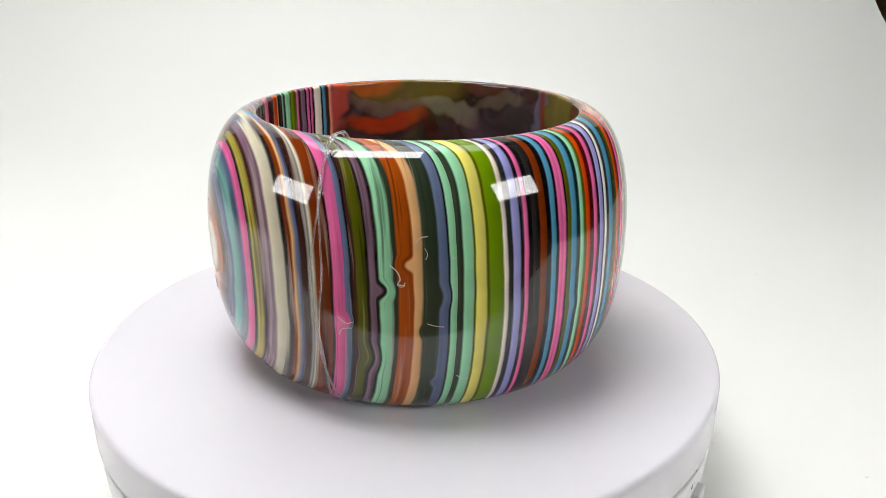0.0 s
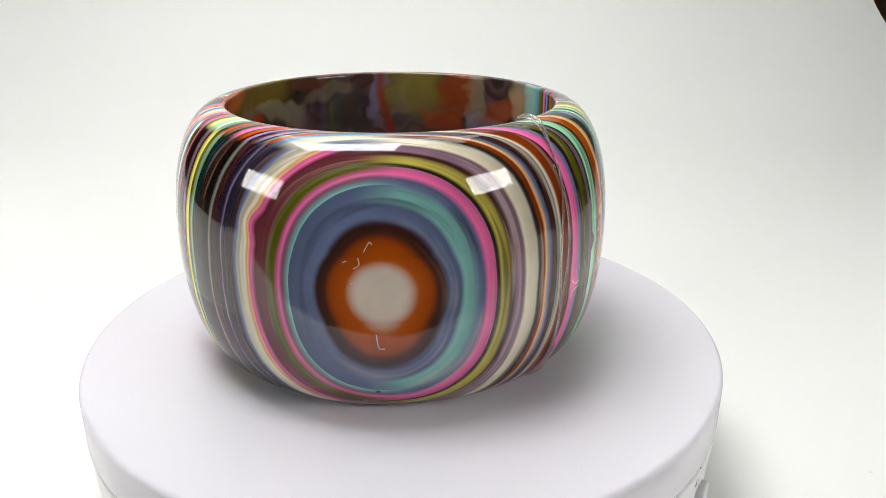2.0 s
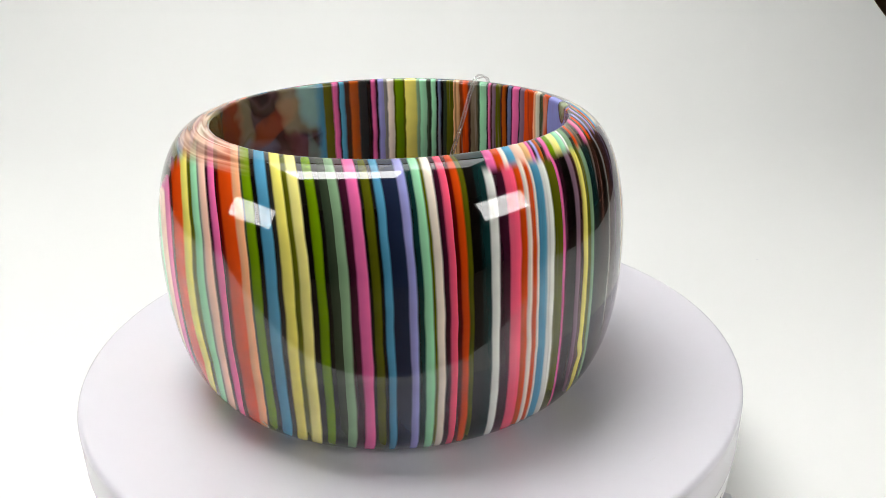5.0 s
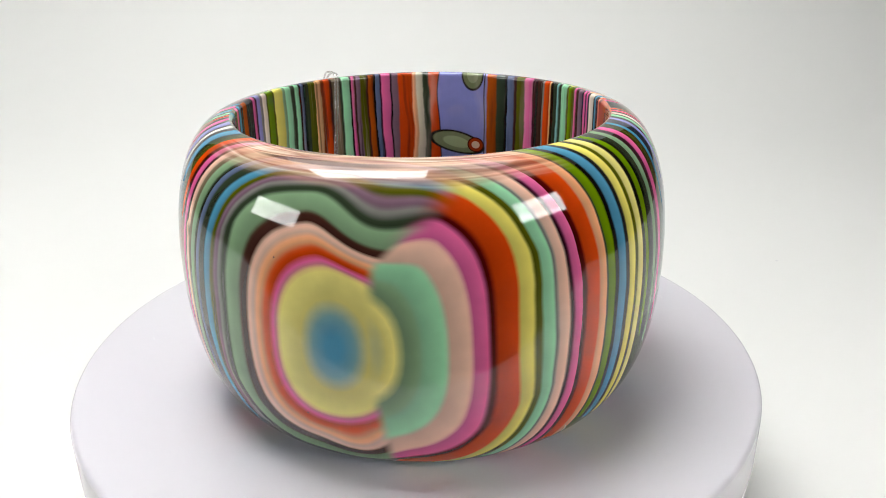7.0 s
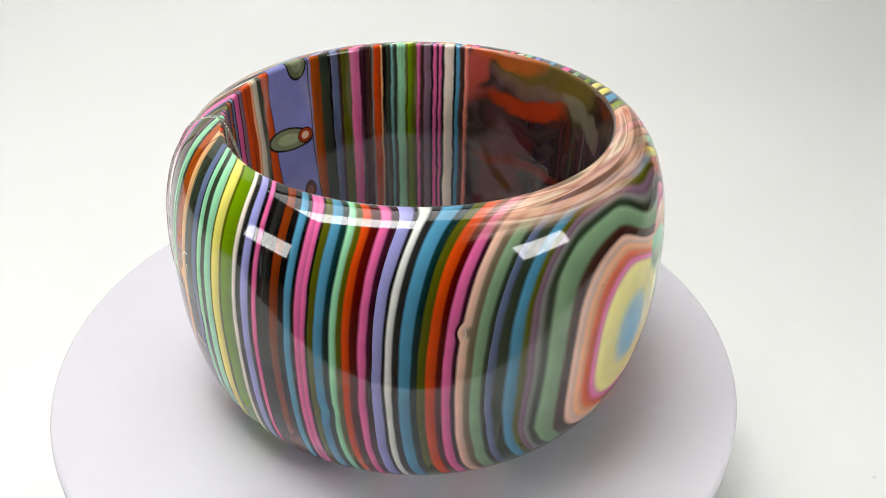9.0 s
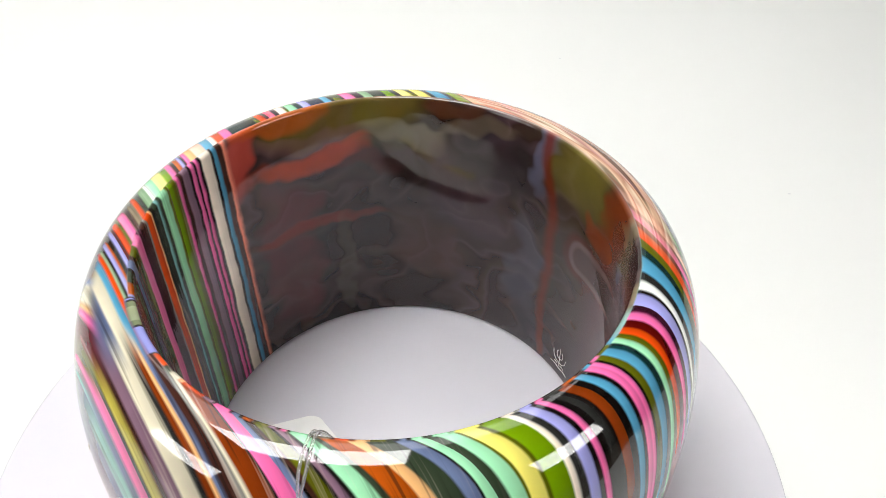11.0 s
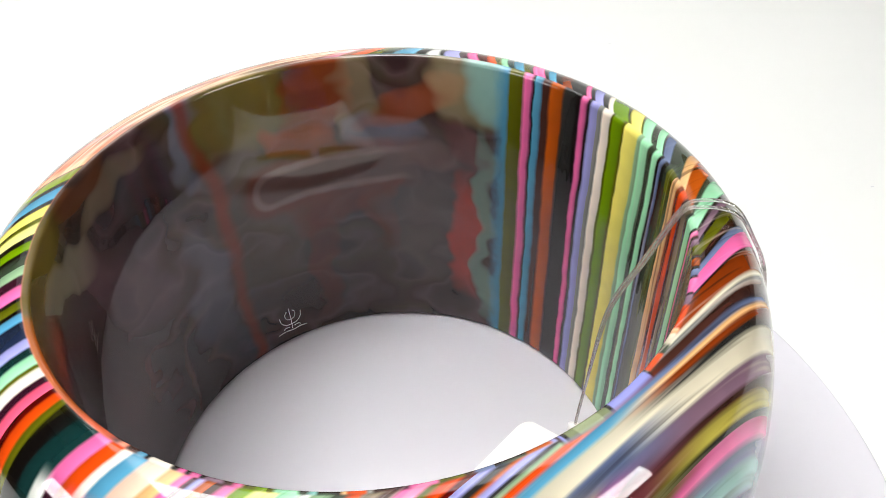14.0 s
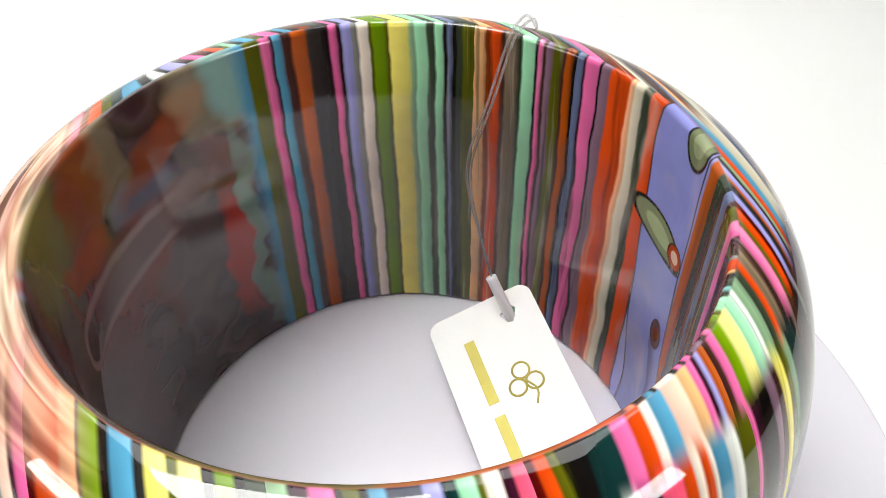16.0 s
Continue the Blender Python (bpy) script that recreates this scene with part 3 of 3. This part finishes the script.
def led_panel(centre, width, height, rows, lit):
    """A flat light of glowing rows that faces the turntable."""
    thing = new("led_panel", None)
    tagged(thing, "flat lamp of narrow glowing white rows", "lamp", "lamps round the turntable")
    part("housing", box((-width / 2 - 0.008, -height / 2 - 0.008, -0.02), (width / 2 + 0.008, height / 2 + 0.008, -0.002), 0.002), M_METAL, thing, smooth=False)
    pitch = height / rows
    bar = box((-width / 2, -pitch * 0.42, -0.002), (width / 2, pitch * 0.42, 0.002), 0.0006, 1)
    shared = mesh_of("led_row", bar, lit, False)
    for i in range(rows):
        ob = new("led_row", shared)
        ob.parent, ob.location = thing, (0, -height / 2 + (i + 0.5) * pitch, 0)
    back = look(centre, (0, 0, 0.03)) @ pose(0, 0, 0, 0, 180, 0)
    thing.matrix_world = back
    # a stand down to the table
    foot = new("lamp_stand", None)
    tagged(foot, "thin dark metal lamp stand on the floor", "stand", "stands of the lamps")
    x, y, z = Vector(centre) * 1.09
    part("pole", tube([(x, y, -0.77), (x, y, z)], 0.006, 10), M_METAL, foot)
    part("foot_plate", lathe([(0, -0.78), (0.07, -0.78), (0.07, -0.772), (0.01, -0.766), (0, -0.766)], 32), M_METAL, foot)
    return thing


def top_light(extent, lit):
    thing = new("overhead_light", None)
    tagged(thing, "overhead light panel, key or added fill, with a white diffuser hung from the ceiling", "lamp", "overhead lamps")
    x0, x1, y0, y1, z = extent[:5]
    part("diffuser", box((x0, y0, z), (x1, y1, z + 0.004), 0.001, 1), lit, thing, smooth=False)
    part("housing", box((x0 - 0.006, y0 - 0.006, z + 0.005), (x1 + 0.006, y1 + 0.006, z + 0.03), 0.003), M_METAL, thing, smooth=False)
    for x in (x0 + 0.05, x1 - 0.05):
        part("cable", tube([(x, (y0 + y1) / 2, z + 0.03), (x, (y0 + y1) / 2, 1.6)], 0.0015, 6), M_DARK, thing)


# ---------- the turntable ----------
def turntable():
    thing = new("turntable", None)
    tagged(thing, "round white plastic motorised turntable with a slim base", "turntable")
    r = DISC
    skirt = -9.2 * MM
    prof = [(0, 0)] + [(r * k / 12, 0) for k in range(1, 11)]
    prof += [(r - 1.4 * MM, 0), (r - 1.0 * MM, 0)] + [(r - 1.0 * MM + 1.0 * MM * math.sin(a), -1.0 * MM * (1 - math.cos(a))) for a in [math.pi / 2 * i / 8 for i in range(1, 9)]]
    prof += [(r, -1.4 * MM), (r, skirt + 0.7 * MM), (r, skirt + 0.3 * MM), (r - 0.3 * MM, skirt), (r - 0.7 * MM, skirt), (r - 4 * MM, skirt), (r - 4 * MM, -3 * MM), (0, -3 * MM)]
    platter = part("platter", lathe(prof, 256), M_PLASTIC, thing, "smooth white turning platter")
    b = r - 0.2 * MM
    low = TABLE_Z + 1.2 * MM
    base = [(0, -5 * MM), (r - 8 * MM, -5 * MM), (r - 8 * MM, skirt - 0.9 * MM), (b - 0.3 * MM, skirt - 0.9 * MM), (b, skirt - 1.2 * MM), (b, skirt - 1.6 * MM), (b - 1.2 * MM, low + 2 * MM), (b - 3 * MM, low), (0, low)]
    body = part("base", lathe(base, 256), M_BASE, thing, "white fixed base with printed marks")
    # a dark ring fills the open gap, so its shade is put into colour
    part("seam", lathe([(r - 7.9 * MM, skirt - 0.85 * MM), (r - 0.6 * MM, skirt - 0.85 * MM), (r - 0.6 * MM, skirt - 0.05 * MM), (r - 7.9 * MM, skirt - 0.05 * MM)], 192, True), M_DARK, thing, "dark ring standing in for the shaded gap under the platter")
    # switch and its printed marks on the base
    for bearing, wide, tall, deep, mat, name, z in ((-31.5, 4.2, 8.0, 1.4, M_BUTTON, "switch", -19.0), (-33.0, 0.5, 1.5, 0.05, M_PRINT, "printed_mark", -10.6), (-33.8, 0.5, 1.5, 0.05, M_PRINT, "printed_mark", -11.5), (-34.6, 0.5, 1.4, 0.05, M_PRINT, "printed_mark", -12.4), (-39.5, 0.5, 1.5, 0.05, M_PRINT, "printed_mark", -15.0), (-40.4, 0.5, 1.5, 0.05, M_PRINT, "printed_mark", -15.6)):
        bm = box((-0.5 * MM, -wide / 2 * MM, -tall / 2 * MM), (deep * MM, wide / 2 * MM, tall / 2 * MM), 0.5 * MM if deep > 1 else 0.0, 3)
        ob = part(name, bm, mat, body, "rounded grey switch" if name == "switch" else "small grey printed mark", smooth=False)
        ob.matrix_basis = pose(*around(bearing, b - 0.15 * MM - max(0, (-16 - z)) * 0.08 * MM, z * MM), 0, 0, bearing)
    for k in range(4):
        part("rubber_foot", lathe([(0, TABLE_Z + 0.9 * MM), (5 * MM, TABLE_Z + 0.9 * MM), (5 * MM, low + 0.3 * MM), (0, low + 0.3 * MM)], 24), M_DARK, thing).location = around(45 + 90 * k, 50 * MM, 0)
    # hair-thin scuffs on the platter
    for x, y, turn, size in ((-34, -48, 20, 1.6), (31, -46, 70, 1.4), (8, -60, -10, 1.2), (-48, 33, 40, 1.3), (20, 57, 10, 1.2)):
        bm = box((-size / 2 * MM, -0.06 * MM, 0), (size / 2 * MM, 0.06 * MM, 0.02 * MM))
        ob = part("scuff", bm, M_BUTTON, platter, "hair-thin grey scuff", smooth=False)
        ob.matrix_basis = pose(x * MM, y * MM, 0.01 * MM, 0, 0, turn)
    return thing, platter


# ---------- the bangle ----------
def bangle():
    thing = new("bangle", None)
    tagged(thing, "wide glossy resin bangle of many coloured laminated stripes", "bangle")
    prof = []
    fillet = 0.75 * MM
    n = 46
    for i in range(n + 1):
        u = -math.cos(math.pi * i / n)
        z = TALL * (u + 1) / 2
        prof.append((max(belly_radius(z), BORE + fillet * 1.2), z))
    inner = [(BORE + fillet * (1 - math.sin(a)), TALL - fillet * (1 - math.cos(a))) for a in [math.pi / 2 * i / 4 for i in range(1, 5)]]
    inner += [(BORE, TALL - fillet - (TALL - 2 * fillet) * i / 20) for i in range(1, 20)]
    inner += [(BORE + fillet * (1 - math.cos(a)), fillet * (1 - math.sin(a))) for a in [math.pi / 2 * i / 4 for i in range(0, 4)]]
    ring = part("ring", lathe(prof + inner, 288, True), M_RESIN, thing, "polished ring of laminated resin sheets")
    # a small scratched maker's sign low in the bore, kept as plain strokes
    def scratch(points):
        line = [around(SIGN_AT - x / 32.5 * 57.3, BORE - 0.02 * MM, y * MM) for x, y in points]
        part("scratched_stroke", tube(spline([Vector(p) for p in line], 5), 0.07 * MM, 5), M_CARD, ring, "thin white scratched stroke")
    scratch([(-2.6, 2.6), (-1.2, 2.75), (0.2, 2.55), (1.4, 2.75), (2.6, 2.6)])
    scratch([(0, 2.9), (0.05, 5.0), (-0.05, 7.6)])
    for lean in (-1, 1):
        scratch([(0, 4.0), (0.9 * lean, 4.1), (1.7 * lean, 5.0), (1.9 * lean, 6.2)])
        scratch([(0, 5.0), (0.7 * lean, 5.4), (0.9 * lean, 6.4), (0.5 * lean, 7.0)])
        scratch([(0.4 * lean, 3.4), (1.2 * lean, 3.5), (1.5 * lean, 3.2)])
    # fine scratches and pale chips on the outside
    def nick(points, thick=0.07):
        line = [around(b, belly_radius(z * MM) + 0.005 * MM, z * MM) for b, z in points]
        part("scratch", tube(spline(line, 5), thick * MM, 5), M_CHIP, ring, "fine pale scratch")
    nick([(203.6, 18.6), (203.8, 17.0), (204.1, 15.9), (205.4, 15.8)], 0.13)
    nick([(201.4, 33.0), (202.6, 34.6), (203.2, 34.2)])
    nick([(199.2, 30.2), (200.4, 30.9), (200.2, 32.0)])
    nick([(198.4, 27.6), (199.6, 27.8), (199.8, 26.4)])
    nick([(197.0, 31.2), (197.8, 31.5)])
    nick([(338.0, 36.8), (338.6, 35.6), (338.1, 34.6)], 0.08)
    nick([(70.5, 5.4), (71.0, 4.4), (70.6, 3.6)], 0.12)
    # curled tips of the folded sheets
    nick([(266.7, 31.5), (268.3, 30.4), (268.9, 29.1), (268.4, 28.3), (269.9, 28.0)], 0.10)
    nick([(268.2, 28.1), (269.4, 27.8), (270.0, 28.6)], 0.06)
    nick([(272.3, 35.3), (273.3, 36.1), (274.9, 36.3)], 0.08)
    nick([(274.2, 34.4), (274.8, 33.4), (274.4, 32.5)], 0.06)
    nick([(254.7, 21.6), (256.5, 20.5), (258.1, 20.8)], 0.08)
    nick([(254.7, 18.1), (255.6, 19.3), (257.8, 19.7)], 0.07)
    nick([(274.7, 21.1), (276.2, 20.7), (278.4, 20.4)], 0.07)
    nick([(281.7, 10.2), (283.5, 9.1), (284.3, 9.5)], 0.06)
    nick([(279.8, 33.3), (280.4, 32.5), (280.8, 32.7)], 0.05)
    # dark nick near the lower edge of the bull's-eye, and two pits
    for bearing, z, size in ((203.2, 6.3, 0.75), (8.4, 37.0, 0.2), (12.9, 12.3, 0.25)):
        bm = bmesh.new()
        bmesh.ops.create_icosphere(bm, subdivisions=2, radius=size * MM)
        ob = part("dark_pit", bm, M_SPECK, ring, "tiny dark pit in the resin")
        ob.location = around(bearing, belly_radius(z * MM) - size * 0.8 * MM, z * MM)
    return thing, ring


# ---------- the tag ----------
def price_tag():
    thing = new("price_tag", None)
    tagged(thing, "white card tag on a clear nylon loop round the bangle", "tag")
    # the card leans inside the bore: one top corner, and the ways along the top edge and down the card
    corner = Vector((-14.8, -26.0, 11.6)) * MM
    across = Vector((14.0, 6.0, -5.6)).normalized()
    down = Vector((-13.4, 27.6, -4.9))
    down = (down - across * down.dot(across)).normalized()
    out = across.cross(down).normalized()
    width, long = 16.6 * MM, 31.0 * MM
    m = Matrix((across, down, out)).transposed().to_4x4()
    m.translation = corner
    # outline with rounded corners and a punched hole, made as two half plates round the hole
    r, hole, hx, hy = 1.9 * MM, 1.4 * MM, 4.4 * MM, 3.9 * MM
    edge = []
    for cx, cy, a0 in ((r, r, 180), (width - r, r, 270), (width - r, long - r, 0), (r, long - r, 90)):
        edge += [(cx + r * math.cos(radians(a0 + 15 * k)), cy + r * math.sin(radians(a0 + 15 * k))) for k in range(7)]
    bm = bmesh.new()
    thick = 0.35 * MM
    nh = len(edge)
    # a ray from the hole's centre to the outline for every outline point
    loops = []
    for z in (0.0, thick):
        outer = [bm.verts.new((x, y, z)) for x, y in edge]
        ring = []
        for x, y in edge:
            d = Vector((x - hx, y - hy)).normalized()
            ring.append(bm.verts.new((hx + hole * d.x, hy + hole * d.y, z)))
        loops.append((outer, ring))
    (o0, i0), (o1, i1) = loops
    for k in range(nh):
        j = (k + 1) % nh
        bm.faces.new((o0[j], o0[k], i0[k], i0[j]))
        bm.faces.new((o1[k], o1[j], i1[j], i1[k]))
        bm.faces.new((o0[k], o0[j], o1[j], o1[k]))
        bm.faces.new((i0[j], i0[k], i1[k], i1[j]))
    bmesh.ops.recalc_face_normals(bm, faces=bm.faces)
    card = part("card", bm, M_CARD, thing, "white card with rounded corners and a punched hole", smooth=False)
    card.matrix_basis = m
    # gold writing kept as plain strokes along the card
    top = thick + 0.03 * MM
    for along, reach, high, mid_x in ((5.4, 10.6, 1.6, 11.6), (18.0, 8.4, 1.6, 11.6)):
        bar = box(((mid_x - high / 2) * MM, along * MM, top), ((mid_x + high / 2) * MM, (along + reach) * MM, top + 0.02 * MM))
        part("printed_bar", bar, M_GOLD, card, "gold printed bar", smooth=False)
    for k in range(3):
        a = radians(30 + 120 * k)
        petal = [((6.3 + 1.5 * math.cos(a) + 1.25 * math.cos(t)) * MM, (14.5 + 1.5 * math.sin(a) + 1.25 * math.sin(t)) * MM) for t in [2 * math.pi * i / 18 for i in range(18)]]
        loop = [Vector((x, yy, top)) for x, yy in petal]
        part("printed_emblem", tube(loop + loop[:1], 0.17 * MM, 5), M_GOLD, card, "gold printed petal outline" if k == 0 else "")
    stem = [Vector((6.3, 14.5, 0)), Vector((5.2, 16.6, 0)), Vector((6.0, 18.6, 0))]
    part("printed_emblem", tube(spline([p * MM + Vector((0, 0, top)) for p in stem], 6), 0.15 * MM, 5), M_GOLD, card)
    hole_at = m @ Vector((hx, hy, thick))
    # sleeve through the hole and the nylon loop over the ring
    sleeve_top = hole_at + Vector((3.0, -1.4, 6.0)) * MM
    part("sleeve", tube(spline([hole_at - out * 0.6 * MM + down * 0.5 * MM, hole_at + out * 0.6 * MM, hole_at.lerp(sleeve_top, 0.5) + out * 0.5 * MM, sleeve_top], 6), 0.8 * MM, 12), M_SLEEVE, thing, "milky plastic sleeve")
    b = 250.0
    for shift, lift in ((-0.5, 0.25), (0.7, 0.55)):
        line = [sleeve_top - (sleeve_top - hole_at) * 0.1, sleeve_top.lerp(around(b + 9, BORE - 5 * MM, 30 * MM), 0.35), around(b + 8 + shift, BORE - 5.0 * MM, 31 * MM), around(b + 4 + shift, BORE - 2.6 * MM, 41 * MM),
                around(b + 1 + shift, BORE - 0.5 * MM, TALL - 0.8 * MM), around(b + shift, BORE + 1.2 * MM, TALL + (0.5 + lift) * MM), around(b + shift, BORE + 4.8 * MM, TALL - 0.3 * MM + lift * MM)]
        for z in (46, 42, 36, 29, 22, 15, 9, 5, 2):
            wob = 0.9 * math.sin(z * 0.21 + shift * 2)
            line.append(around(b + shift + wob, belly_radius(z * MM) + (0.35 + 0.3 * lift) * MM, z * MM))
        line.append(around(b + 1 + shift, BORE + 3.0 * MM, 0.3 * MM))
        part("nylon_strand", tube(spline(line, 8), 0.19 * MM, 7), M_NYLON, thing, "thin clear nylon strand")
    return thing


room()
work_table()
paper_sweep()
led_panel(LEFT_LAMP, 0.155, 0.085, 11, M_LED[0])
led_panel(RIGHT_LAMP, 0.155, 0.10, 12, M_LED[1])
for extent, lit in zip(TOP_BOXES, M_TOP):
    top_light(extent, lit)
TURNTABLE, PLATTER = turntable()
BANGLE, RING = bangle()
TAG = price_tag()



def motions():
    times = [0.5 * i for i in range(33)]
    turn = [(t, pose(0, 0, 0, 0, 0, angle_at(t))) for t in times]
    walk(PLATTER, turn)
    carried = [(t, m @ Matrix.Translation(OFFSET)) for t, m in turn]
    walk(BANGLE, carried)
    walk(TAG, carried)


motions()
